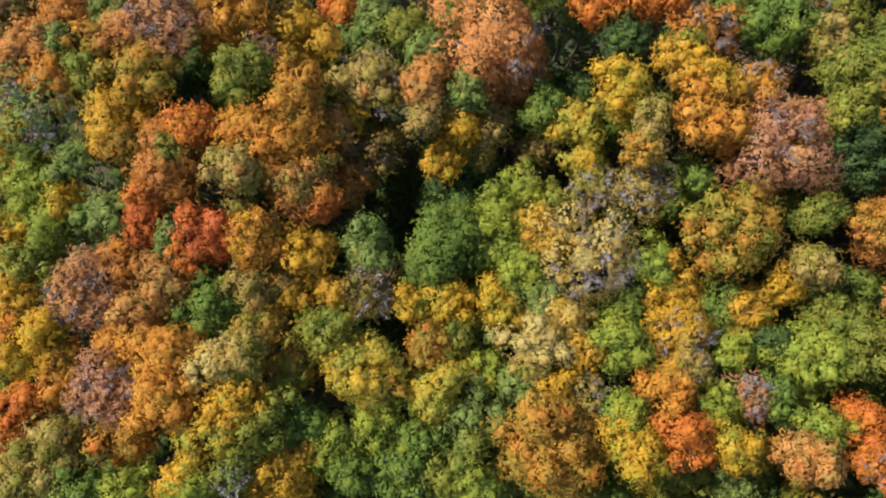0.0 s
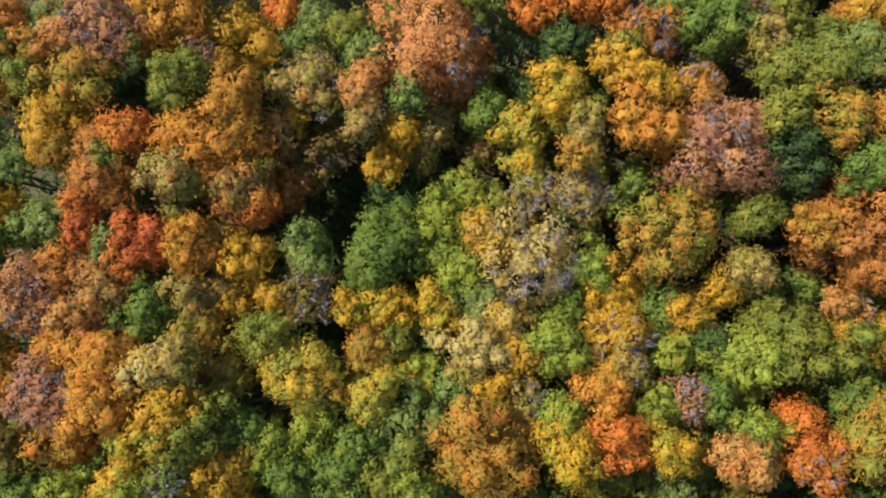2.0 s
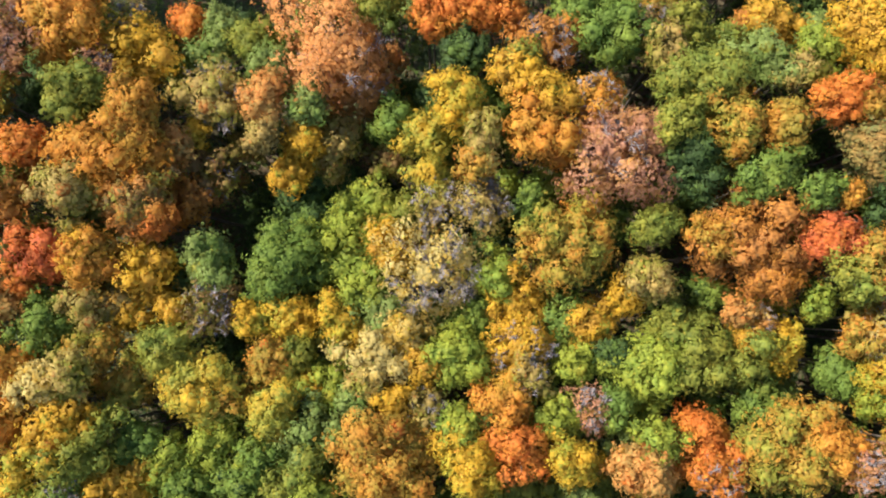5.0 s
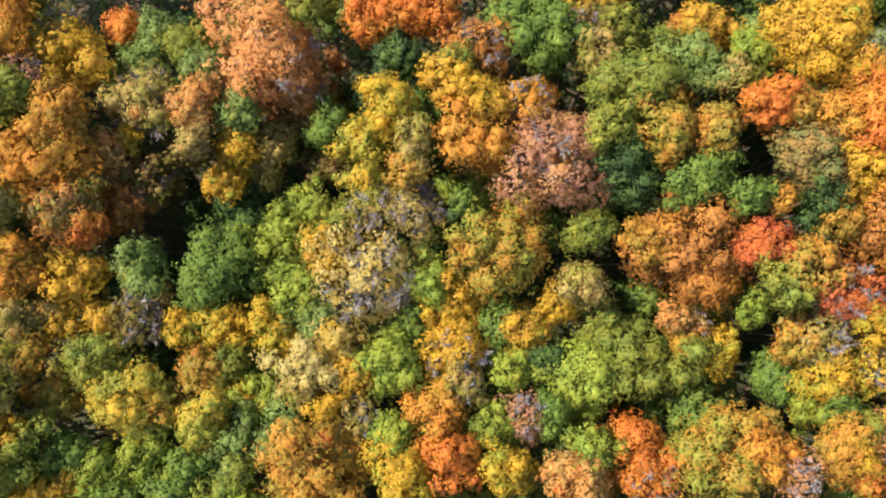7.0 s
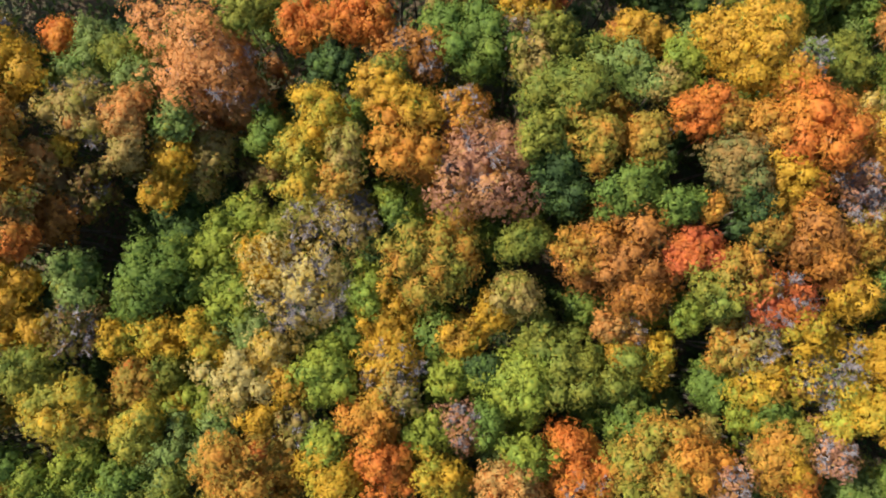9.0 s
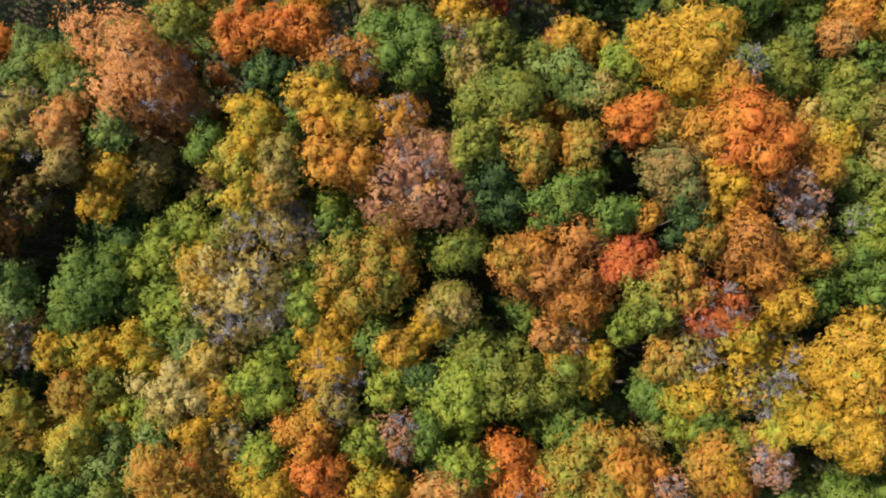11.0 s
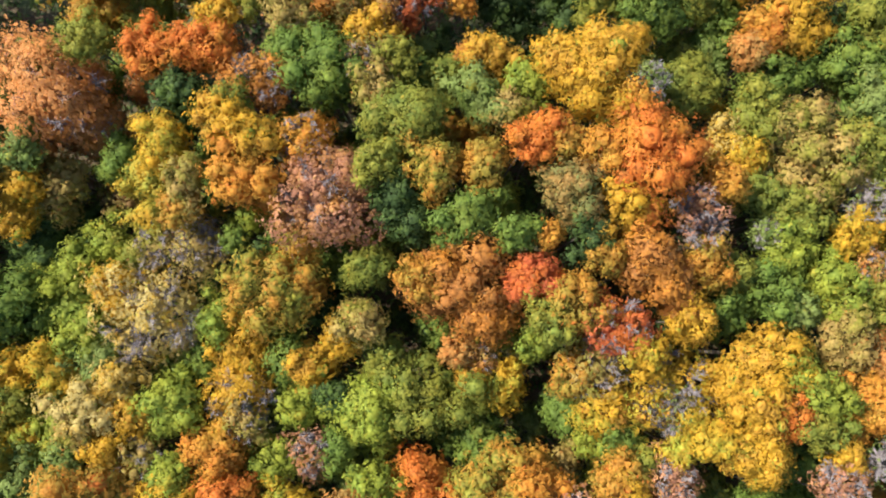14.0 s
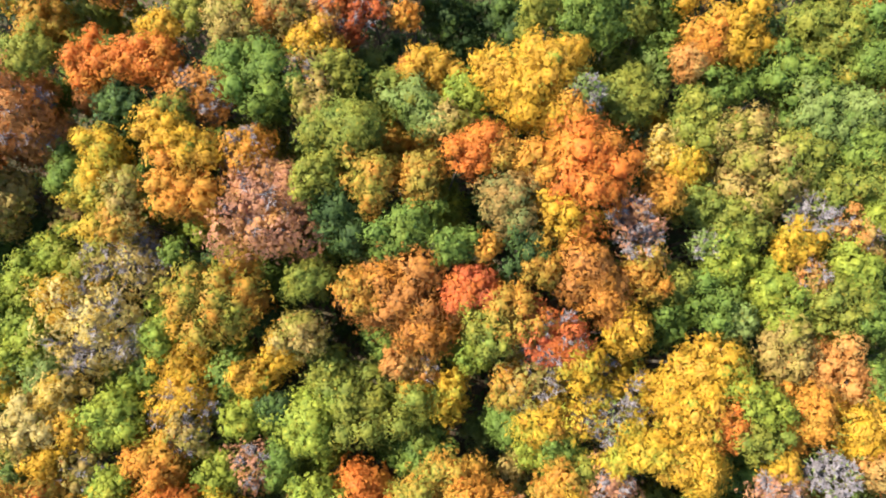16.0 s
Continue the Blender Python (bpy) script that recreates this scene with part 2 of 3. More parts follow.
def crown_leaves(radius, tall, count, lobes, length, width, low=-0.72, ragged=0.0):
    """Leaves in tufts over an uneven crown of many boughs, radius wide and tall high (half sizes), about its own middle."""
    slim, a = rng.uniform(0.86, 1.16), rng.uniform(0, 3.14)
    turn = np.array([[math.cos(a), -math.sin(a), 0], [math.sin(a), math.cos(a), 0], [0, 0, 1]])
    size = turn @ np.diag([slim, 1 / slim, 1]) @ turn.T @ np.diag([radius, radius, tall])
    k = np.arange(lobes)
    up = 1 - 1.55 * (k + rng.uniform(0.1, 0.9, lobes)) / lobes
    ang = k * 2.39996 + rng.uniform(-0.35, 0.35, lobes)
    way = np.stack([np.sqrt(1 - up * up) * np.cos(ang), np.sqrt(1 - up * up) * np.sin(ang), up], 1)
    mid = np.vstack([way * rng.uniform(0.50, 0.98, (lobes, 1)) * swell(way, 0.30), [[0, 0, 0.0]]])
    rad = np.r_[rng.uniform(0.18, 0.42, lobes), 0.68]
    tufts = max(24, count // 20)
    spot, out = [], []
    for c, r in zip(mid, rad):
        k = np.arange(int(4.2 * tufts * r * r / (rad**2).sum()) + 5)
        up, ang = 1 - 2 * (k + rng.uniform(0.1, 0.9, len(k))) / len(k), k * 2.39996 + rng.uniform(0, 6.28)
        way = unit(np.stack([np.sqrt(1 - up * up) * np.cos(ang), np.sqrt(1 - up * up) * np.sin(ang), up], 1) + rng.normal(size=(len(k), 3)) * 0.10)
        spot.append(c + way * r * rng.uniform(0.80, 1.20 + ragged, (len(k), 1)))
        out.append(way)
    spot, out = np.vstack(spot), np.vstack(out)
    deep = np.linalg.norm(spot[:, None] - mid[None], axis=2) / rad[None]
    keep = (deep.min(1) > 0.79) & (spot[:, 2] > low)
    spot, out = spot[keep], out[keep]
    out = unit(out + unit(spot) * 0.5)
    # longer sprays that stand out of the outline
    far = rng.random(len(spot)) < 0.22
    spot[far] += out[far] * rng.uniform(0.04, 0.24, (far.sum(), 1))
    each = max(1, int(count / max(1, len(spot))))
    k = len(spot)
    which = np.repeat(np.arange(k), each)
    puff = rng.uniform(0.18, 0.46, k)[which, None]
    flow = unit(np.cross(out, rng.normal(size=(k, 3))) + (0, 0, -0.5) + out * 0.3)[which]
    off = unit(rng.normal(size=(k * each, 3)) + out[which] * 0.5)
    at = spot[which] @ size.T + off * puff * rng.uniform(0.2, 1.0, (k * each, 1)) * (1, 1, 0.7)
    facing = unit(off * 0.35 + out[which] * 0.80 + (0, 0, 0.4) + rng.normal(size=(k * each, 3)) * 0.24)
    core = [(c + BALL * r * rng.uniform(0.64, 0.87, (len(BALL), 1))) @ size.T for c, r in zip(mid, rad)]
    return leaf_corners(at, facing, length, width, flow), mid @ size.T, core


def tubes(name, runs, material, sides=5):
    """One mesh of tapered tubes; each run: points and radii."""
    verts, faces = [], []
    for points, radii in runs:
        points = np.asarray(points, float)
        first = len(verts)
        for i, (c, r) in enumerate(zip(points, radii)):
            d = unit(points[min(i + 1, len(points) - 1)] - points[max(i - 1, 0)])
            u = unit(np.cross(d, (0.31, 0.82, 0.17)))
            v = np.cross(d, u)
            for s in range(sides):
                a = 2 * math.pi * s / sides
                verts.append(c + r * (math.cos(a) * u + math.sin(a) * v))
        for i in range(len(points) - 1):
            for s in range(sides):
                a, b = first + i * sides + s, first + i * sides + (s + 1) % sides
                faces.append((a, b, b + sides, a + sides))
        faces.append(tuple(first + (len(points) - 1) * sides + s for s in range(sides)))
    me = bpy.data.meshes.new(name)
    me.from_pydata([tuple(v) for v in verts], [], faces)
    for p in me.polygons:
        p.use_smooth = True
    me.materials.append(material)
    return me


def part(name, mesh, parent, label=""):
    ob = new(name, mesh)
    ob.parent = parent
    return tagged(ob, label)


def limb(a, b, bend, steps=4):
    a, b = np.asarray(a, float), np.asarray(b, float)
    side = rng.normal(size=3) * bend * np.linalg.norm(b - a)
    return [a + (b - a) * s + side * math.sin(math.pi * s) for s in np.linspace(0, 1, steps + 1)]


def sticks(name, runs, material):
    """One mesh of three-sided tapered sticks; runs: rows of start, end and the two radii."""
    a, b, ra, rb = (np.concatenate([r[k] for r in runs]) for k in range(4))
    d = unit(b - a)
    u = unit(np.cross(d, (0.31, 0.82, 0.17)))
    v = np.cross(d, u)
    rings = []
    for end, r in ((a, ra), (b, rb)):
        for k in range(3):
            ang = 2.0944 * k
            rings.append(end + r[:, None] * (math.cos(ang) * u + math.sin(ang) * v))
    verts = np.stack(rings, 1).reshape(-1, 3)
    side = np.array([[0, 1, 4], [0, 4, 3], [1, 2, 5], [1, 5, 4], [2, 0, 3], [2, 3, 5]])
    tri = (side[None] + 6 * np.arange(len(a))[:, None, None]).reshape(-1, 3)
    return triangles(name, verts, tri, material)


def twig_runs(middle, radius, tall, limbs, forks, twigs, thick, fine):
    """Bare limbs that spread up and out of the stem, fork, and end in many fine twigs."""
    size, runs = np.array([radius, radius, tall]), []
    root = np.array([0, 0, -0.75 * tall]) + rng.normal(size=(limbs, 3)) * (0.02, 0.02, 0.12) * radius
    k = np.arange(limbs)
    lift = 0.98 - 1.0 * ((k + rng.uniform(0.1, 0.9, limbs)) / limbs) ** 0.8
    ang = k * 2.39996 + rng.uniform(-0.4, 0.4, limbs)
    flat = np.sqrt(np.maximum(0.05, 1 - lift * lift))
    tip = np.stack([np.cos(ang) * flat, np.sin(ang) * flat, lift], 1) * size * rng.uniform(0.72, 0.92, (limbs, 1))
    knee = root + (tip - root) * 0.5 + rng.normal(size=(limbs, 3)) * 0.07 * radius + (0, 0, -0.06 * tall)
    one = np.ones(limbs)
    runs += [(root, knee, thick * one, thick * 0.6 * one), (knee, tip, thick * 0.6 * one, thick * 0.25 * one)]
    which = np.repeat(k, forks)
    s = rng.uniform(0.1, 1.0, (len(which), 1))
    start = knee[which] + (tip - knee)[which] * s
    way = unit(unit(tip - knee)[which] + rng.normal(size=(len(which), 3)) * 0.55)
    end = start + way * radius * rng.uniform(0.16, 0.36, (len(which), 1))
    one = np.ones(len(which))
    runs.append((start, end, thick * 0.30 * one, thick * 0.16 * one))
    again = np.repeat(np.arange(len(which)), twigs)
    first = start[again] + (end - start)[again] * rng.uniform(0.2, 1.0, (len(again), 1))
    out = unit(way[again] + rng.normal(size=(len(again), 3)) * 0.6)
    last = first + out * radius * rng.uniform(0.07, 0.20, (len(again), 1))
    one = np.ones(len(again))
    runs.append((first, last, fine * one, 0.6 * fine * one))
    middle = np.asarray(middle)
    return [(a + middle, b + middle, ra, rb) for a, b, ra, rb in runs]


CROWNS = []


def tree(hue, x, y, z, radius, stretch=0.90, thin=0.0, bald=False, slant=(0.0, 0.0), kind="", density=1.0, words=""):
    """A broadleaf tree whose crown has its middle at x, y, z. thin: 0 a full crown, 1 bare limbs. bald: the top has lost most of its leaves. slant: how far the crown leans, metre by metre of height."""
    tall = radius * stretch
    foot = ground_height(x, y)
    if not kind:
        kind = "half_bare_tree" if thin > 0.12 else "green_tree" if hue in ("green", "lime", "pine", "sage", "olive") else "autumn_tree"
    top = new(kind)
    top.location = (x, y, foot)
    mid = np.array([0, 0, z - foot])
    girth = 0.05 + 0.045 * radius
    line = [np.array([0, 0, -0.4]), np.array([0, 0, 0.5]), *limb((0, 0, 1.0), mid + (0, 0, tall * 0.35), 0.03, 4)]
    part("trunk", tubes("trunk", [(line, girth * np.array([1.7, 1.15, 1.0, 0.85, 0.68, 0.5, 0.22]))], BARK, 8), top)
    count = int(1020 * radius * tall * (1.0 - thin) ** 0.8 * density) + 60
    some = 6 if kind == "young_tree" else int(rng.integers(16, 25))
    verts, lobes, core = crown_leaves(radius, tall, count, some, 0.29, 0.13, ragged=0.25 * thin)
    if bald:
        place = verts.reshape(-1, 3, 3).mean(1) / (radius, radius, tall)
        side = place - unit(np.array([rng.uniform(-0.4, 0.4), rng.uniform(-0.5, 0.2), 1.0]))
        keep = np.linalg.norm(side, axis=1) * rng.uniform(0.7, 2.2, len(side)) > 0.62
        verts = verts.reshape(-1, 3, 3)[keep].reshape(-1, 3)
        core = [c * (1.0 if m[2] < 0.1 * tall else 0.62) for c, m in zip(core, lobes)]
    if thin > 0.3:
        core = [c * 0.8 for c, m in zip(core, lobes) if thin < 0.9 and m[2] < 0.05 * tall]
    for some in (verts, *core):
        some[:, :2] += np.outer(some[:, 2], slant)
        some += mid
    if thin < 0.97:
        part("crown", leaf_mesh("crown", verts, LEAVES[hue], core, lobes + np.outer(lobes[:, 2], (*slant, 0)) + mid), top)
    if thin > 0.12 or bald:
        runs = twig_runs(mid, radius * 0.98, tall * 0.98, 14 if thin < 0.5 else 20, 10, 12, girth * (0.30 if thin < 0.5 else 0.36), 0.020 if thin < 0.5 else 0.027)
        part("branchwork", sticks("branchwork", runs, TWIG), top, "grey bare twigs")
    else:
        fork = mid + (0, 0, -tall * 0.55)
        for c in lobes[: 2 if kind == "young_tree" else 4]:
            line = limb(fork + rng.normal(size=3) * 0.05, mid + c, 0.08)
            part("branch", tubes("branch", [(line, np.linspace(girth * 0.5, girth * 0.12, len(line)))], BARK, 5), top)
    size = "broad old" if radius > 3.0 else "small" if radius < 1.75 else "full-grown"
    if thin > 0.9:
        said = "bare grey tree without leaves among coloured crowns"
    elif thin > 0.12:
        said = f"half-bare {size} tree with grey twigs and {WORDS[hue]} leaves"
    elif bald and not words:
        said = f"{size} tree with {WORDS[hue]} leaves and a bare twiggy top"
    else:
        said = words or f"{size} autumn tree with a dense {WORDS[hue]} crown"
    tagged(top, said, "tree", "trees of the autumn wood")
    CROWNS.append((x, y, z, radius))
    return top


# the wood, tree by tree
tree("orange", -16.1, 25.4, 16.7, 3.19)
tree("tan", -12.6, 27.0, 14.4, 1.51, thin=0.55)
tree("gold", -12.1, 23.9, 14.3, 2.92)
tree("pink", -14.0, 22.3, 16.4, 1.44, thin=0.45)
tree("ember", -8.6, 27.4, 11.7, 1.78)
tree("sage", -5.7, 27.5, 12.8, 1.51)
tree("olive", -3.1, 25.6, 13.1, 2.00)
tree("sage", -6.9, 24.4, 12.2, 2.12)
tree("sage", -1.0, 23.0, 13.7, 2.06)
tree("tan", -5.9, 20.7, 13.6, 2.86, thin=0.3)
tree("peach", -1.5, 19.9, 15.8, 1.97)
tree("sage", 1.9, 19.7, 14.7, 1.74)
tree("amber", -10.8, 18.6, 17.1, 2.24)
tree("olive", -14.2, 20.2, 17.2, 1.91)
tree("orange", -13.6, 15.5, 16.6, 3.25)
tree("peach", -8.7, 16.6, 14.5, 1.83)
tree("yellow", -7.0, 17.7, 14.4, 0.96)
tree("brown", -6.4, 14.8, 12.0, 2.45, thin=0.3)
tree("tan", -1.5, 17.4, 15.5, 1.28)
tree("gold", 1.3, 17.1, 14.0, 1.58)
tree("gold", 0.2, 15.1, 12.4, 1.71)
tree("tan", 3.5, 17.4, 12.3, 1.82)
tree("tan", 2.8, 15.4, 11.0, 1.48)
tree("orange", -10.5, 13.4, 16.2, 1.50)
tree("peach", -10.9, 12.1, 16.4, 1.82)
tree("ember", -9.3, 10.6, 15.8, 1.75)
tree("rust", -7.8, 12.6, 13.1, 1.95)
tree("sage", -15.8, 11.5, 11.0, 1.83)
tree("pine", 0.8, 13.0, 9.0, 2.86)
tree("pine", 4.2, 14.0, 9.0, 1.91)
tree("olive", 7.3, 27.4, 16.4, 1.89)
tree("brown", 7.4, 16.6, 10.0, 1.60)
tree("ember", 11.7, 26.3, 16.2, 1.98)
tree("ember", 14.7, 26.4, 16.5, 2.14)
tree("ember", 17.2, 26.6, 16.7, 1.71)
tree("pine", 14.0, 23.4, 15.9, 1.98)
tree("yellow", 13.4, 19.2, 17.2, 2.08)
tree("lime_yellow", 10.9, 17.4, 13.4, 2.05)
tree("lime_yellow", 11.2, 14.1, 13.8, 1.66)
tree("tan", 15.2, 16.1, 17.9, 1.71)
tree("amber", 14.7, 14.3, 17.3, 1.47)
tree("tan", 11.8, 12.2, 13.5, 2.02, thin=0.5)
tree("tan", 15.4, 11.9, 14.8, 2.14, thin=0.5)
tree("lime", 6.8, 12.6, 10.6, 1.85)
tree("gold", 17.9, 20.4, 17.9, 1.81)
tree("gold", 20.0, 19.2, 18.1, 1.88)
tree("orange", 19.2, 16.3, 17.7, 2.37)
tree("olive", 18.4, 21.9, 17.3, 1.59)
tree("rust", 20.3, 23.7, 16.4, 2.56, thin=0.35, bald=True)
tree("orange", 23.7, 19.4, 17.1, 1.92, bald=True)
tree("pink", 24.7, 15.4, 16.8, 3.49, thin=0.13, bald=True)
tree("pink", 27.4, 16.2, 17.3, 1.90)
tree("green", 25.2, 24.6, 16.8, 2.72)
tree("green", 22.6, 26.3, 17.0, 1.70)
tree("brown", 28.2, 24.8, 17.4, 1.68, thin=0.25, bald=True)
tree("tan", 29.0, 22.2, 17.4, 2.00)
tree("olive", 31.1, 19.7, 18.3, 3.18)
tree("olive", 29.2, 16.9, 19.4, 1.58)
tree("pine", 30.4, 15.0, 18.2, 2.02)
tree("olive_orange", 33.1, 16.3, 19.6, 2.05)
tree("amber", 36.4, 16.3, 19.6, 1.65)
tree("green", 35.4, 12.8, 18.9, 2.29)
tree("pine", 30.9, 12.8, 16.8, 1.82)
tree("ember", 39.5, 17.4, 20.0, 1.41)
tree("brown_olive", 42.5, 14.1, 19.8, 2.50)
tree("orange", 40.9, 11.4, 19.0, 1.06)
tree("green", 38.5, 11.3, 19.4, 1.41)
tree("pine", 43.5, 11.4, 19.7, 1.63)
tree("olive_orange", 21.2, 8.4, 16.4, 3.21)
tree("orange", 22.4, 9.5, 15.5, 2.10)
tree("olive", 28.0, 9.7, 16.4, 1.74)
tree("tan", 27.3, 5.9, 16.1, 1.73)
tree("rust", 34.5, 8.6, 16.6, 3.53)
tree("amber", 32.0, 8.6, 17.1, 1.62)
tree("red", 39.4, 8.3, 18.3, 1.98)
tree("rust", 36.4, 5.8, 16.0, 1.98)
tree("amber", 42.3, 6.6, 18.8, 1.96)
tree("olive", 40.6, 5.5, 19.1, 1.55)
tree("red", 45.1, 4.7, 18.5, 2.35, thin=0.15, bald=True)
tree("green", 18.6, 11.9, 17.6, 0.81)
tree("lime", 40.0, 3.9, 15.1, 1.42)
tree("green", 32.9, 4.9, 12.0, 1.60)
tree("peach", 34.1, 3.1, 15.0, 1.17)
tree("peach", 36.0, 2.7, 14.4, 1.18, thin=0.3)
tree("gold", 23.3, 2.9, 14.0, 1.96)
tree("gold", 25.6, 4.3, 15.1, 1.59)
tree("olive", 29.0, 3.0, 14.4, 1.78)
tree("lime", 27.7, -0.5, 14.1, 2.61)
tree("olive", 31.6, 0.1, 14.3, 2.86)
tree("gold", 35.3, 1.3, 14.1, 1.36)
tree("yellow", 37.7, 0.8, 13.6, 1.93)
tree("olive", 35.4, -1.0, 13.6, 1.70)
tree("tan", 44.0, 1.9, 16.7, 2.34, thin=0.4, bald=True)
tree("amber", 45.4, -0.7, 15.9, 1.87)
tree("amber", 42.3, 1.6, 16.5, 1.62)
tree("green", 42.3, -1.5, 12.8, 2.16)
tree("gold", 44.4, -3.5, 13.5, 1.53)
tree("green", 45.6, -3.4, 15.2, 1.89)
tree("gold", 17.7, 3.8, 13.4, 2.24)
tree("gold", 18.1, 0.6, 13.8, 2.55, thin=0.15, bald=True)
tree("tan", 18.5, -1.3, 14.6, 1.50, thin=0.3)
tree("lime", 22.3, -0.3, 12.8, 2.08)
tree("pine", 25.0, 0.5, 14.0, 1.44)
tree("pink", 23.1, -3.8, 13.7, 1.77, thin=0.55)
tree("lime", 20.5, -4.1, 13.4, 1.95)
tree("green", 25.1, -3.6, 13.8, 1.60)
tree("lime", 16.1, 6.1, 13.7, 1.73)
tree("green", 14.5, 3.3, 12.0, 1.77)
tree("lime", 27.7, -6.4, 14.8, 1.72)
tree("ember", 31.5, -6.1, 13.6, 2.44)
tree("peach", 26.6, -7.9, 15.0, 2.12)
tree("ember", 32.3, -8.5, 14.4, 1.98, bald=True)
tree("olive_orange", 36.9, -6.4, 15.2, 3.42)
tree("orange", 39.2, -6.3, 16.4, 2.31)
tree("green", 36.0, -3.4, 13.3, 2.04)
tree("amber", 45.1, -6.4, 16.3, 2.23)
tree("ember", 46.8, -8.1, 16.0, 1.60)
tree("pink", 41.6, -7.8, 16.9, 1.49, thin=0.5)
tree("yellow", 21.5, -7.7, 14.4, 1.98)
tree("orange", 16.6, -3.5, 14.8, 2.15)
tree("gold", 16.4, -2.3, 14.5, 1.17)
tree("ember", 17.6, -6.6, 15.2, 2.03)
tree("yellow", 13.8, -7.5, 15.1, 2.44)
tree("lime", 13.1, -4.9, 15.0, 1.64)
tree("amber", 7.7, -7.0, 14.3, 3.97)
tree("lime", 13.2, -0.0, 14.3, 2.44)
tree("gold", 10.3, -0.5, 15.0, 1.49)
tree("tan", 10.6, -3.6, 14.0, 1.84, thin=0.25)
tree("gold", 8.3, -2.8, 15.0, 1.40)
tree("pale", 7.2, 0.0, 15.1, 2.07)
tree("tan", 6.5, -1.5, 15.0, 1.41)
tree("yellow", 1.3, -1.6, 12.8, 1.21)
tree("lime", 3.4, -1.8, 12.2, 2.00)
tree("sage", 5.9, -2.9, 14.2, 1.67)
tree("lime_yellow", -0.7, -3.7, 14.4, 2.24)
tree("sage", 2.0, -5.4, 13.5, 2.44)
tree("olive", 0.5, -8.6, 13.6, 2.25)
tree("lime", 2.3, -10.0, 14.0, 2.14)
tree("lime_yellow", -6.5, -1.7, 14.8, 2.73)
tree("olive_orange", -11.2, -1.7, 14.7, 2.16)
tree("olive_orange", -4.1, -2.6, 14.9, 1.73)
tree("olive_orange", -13.6, 0.9, 15.3, 1.65)
tree("amber", -1.3, -0.1, 13.9, 1.69)
tree("olive", -8.5, 0.8, 14.8, 2.25)
tree("lime", -4.7, -6.1, 13.7, 2.51)
tree("lime", -8.8, -7.5, 14.4, 2.30)
tree("olive", -12.5, -5.0, 16.6, 2.14)
tree("gold", -11.8, -8.0, 15.2, 2.10)
tree("green", -10.5, -5.7, 15.2, 1.63)
tree("green", -1.8, -7.2, 14.3, 1.57)
tree("green", -3.1, -9.1, 14.1, 1.90)
tree("orange", -13.8, 7.7, 16.5, 2.13)
tree("gold", -11.0, 7.4, 14.4, 2.38)
tree("gold", -11.6, 4.1, 13.8, 2.14)
tree("gold", -8.2, 4.0, 14.4, 1.61)
tree("tan", -14.6, 4.1, 15.2, 1.92)
tree("sage", -5.7, 7.5, 13.7, 2.42)
tree("brown", -5.8, 4.0, 13.8, 2.40, thin=0.5)
tree("green", -0.3, 6.9, 13.0, 3.32)
tree("lime", 4.4, 8.0, 11.5, 2.71)
tree("lime", 6.6, 5.2, 13.1, 2.00)
tree("sage", 7.3, 3.3, 13.6, 1.98)
tree("yellow", -2.5, 3.1, 13.9, 1.45)
tree("yellow", 0.6, 3.2, 13.6, 1.93)
tree("yellow", 4.6, 2.9, 14.0, 1.79)
tree("gold", 7.9, 8.8, 11.5, 2.35)
tree("pale", 11.3, 6.6, 13.4, 3.74, thin=0.45, bald=True)
tree("lime", 2.3, 9.4, 11.6, 1.99)
tree("lime", 4.5, 10.7, 10.7, 2.12)
tree("pale", 8.9, 2.1, 14.4, 1.69)
tree("olive", 1.0, 0.5, 13.4, 1.54)
tree("green", -7.0, -9.0, 14.6, 1.63)
tree("sage", 3.7, 1.3, 12.0, 1.32)
tree("tan", -13.9, -0.9, 18.4, 1.69)
tree("gold", -14.4, -4.0, 17.9, 2.01)
tree("olive", -14.1, -7.0, 17.5, 2.01)
tree("rust", -28.6, 24.7, 17.5, 1.79)
tree("amber", -26.1, 22.5, 17.7, 1.52)
tree("peach", -24.1, 23.5, 17.5, 1.78)
tree("pink", -20.8, 24.2, 18.1, 2.78, thin=0.13, bald=True)
tree("peach", -30.9, 22.1, 17.3, 2.21)
tree("sage", -28.6, 22.5, 17.7, 1.43)
tree("orange", -29.2, 19.6, 17.4, 2.11)
tree("peach", -32.2, 20.4, 17.5, 1.85)
tree("olive_orange", -22.6, 20.1, 17.1, 2.54)
tree("olive", -26.6, 20.1, 17.5, 1.77)
tree("pine", -21.4, 23.5, 10.0, 2.72)
tree("olive", -15.3, 19.9, 17.6, 1.93)
tree("sage", -30.1, 16.7, 16.8, 3.22, thin=0.5)
tree("gold", -24.5, 16.6, 17.0, 2.78)
tree("amber", -23.4, 14.5, 17.5, 1.74)
tree("ember", -18.3, 15.7, 18.0, 1.73)
tree("yellow", -31.9, 15.5, 17.3, 1.75)
tree("rust", -20.3, 12.6, 17.7, 2.46)
tree("olive", -19.5, 14.1, 18.2, 1.39)
tree("tan", -14.8, 12.3, 18.2, 2.03)
tree("sage", -27.2, 13.4, 17.2, 1.66)
tree("lime", -30.3, 11.9, 17.0, 1.83)
tree("yellow", -28.1, 10.7, 16.6, 1.92)
tree("sage", -24.9, 9.5, 16.2, 2.10)
tree("lime", -28.8, 8.6, 16.4, 2.17)
tree("yellow", -31.8, 7.7, 16.3, 1.92)
tree("red", -21.9, 9.0, 16.8, 1.65)
tree("ember", -21.4, 10.5, 17.5, 1.39)
tree("sage", -19.7, 7.7, 17.2, 1.15)
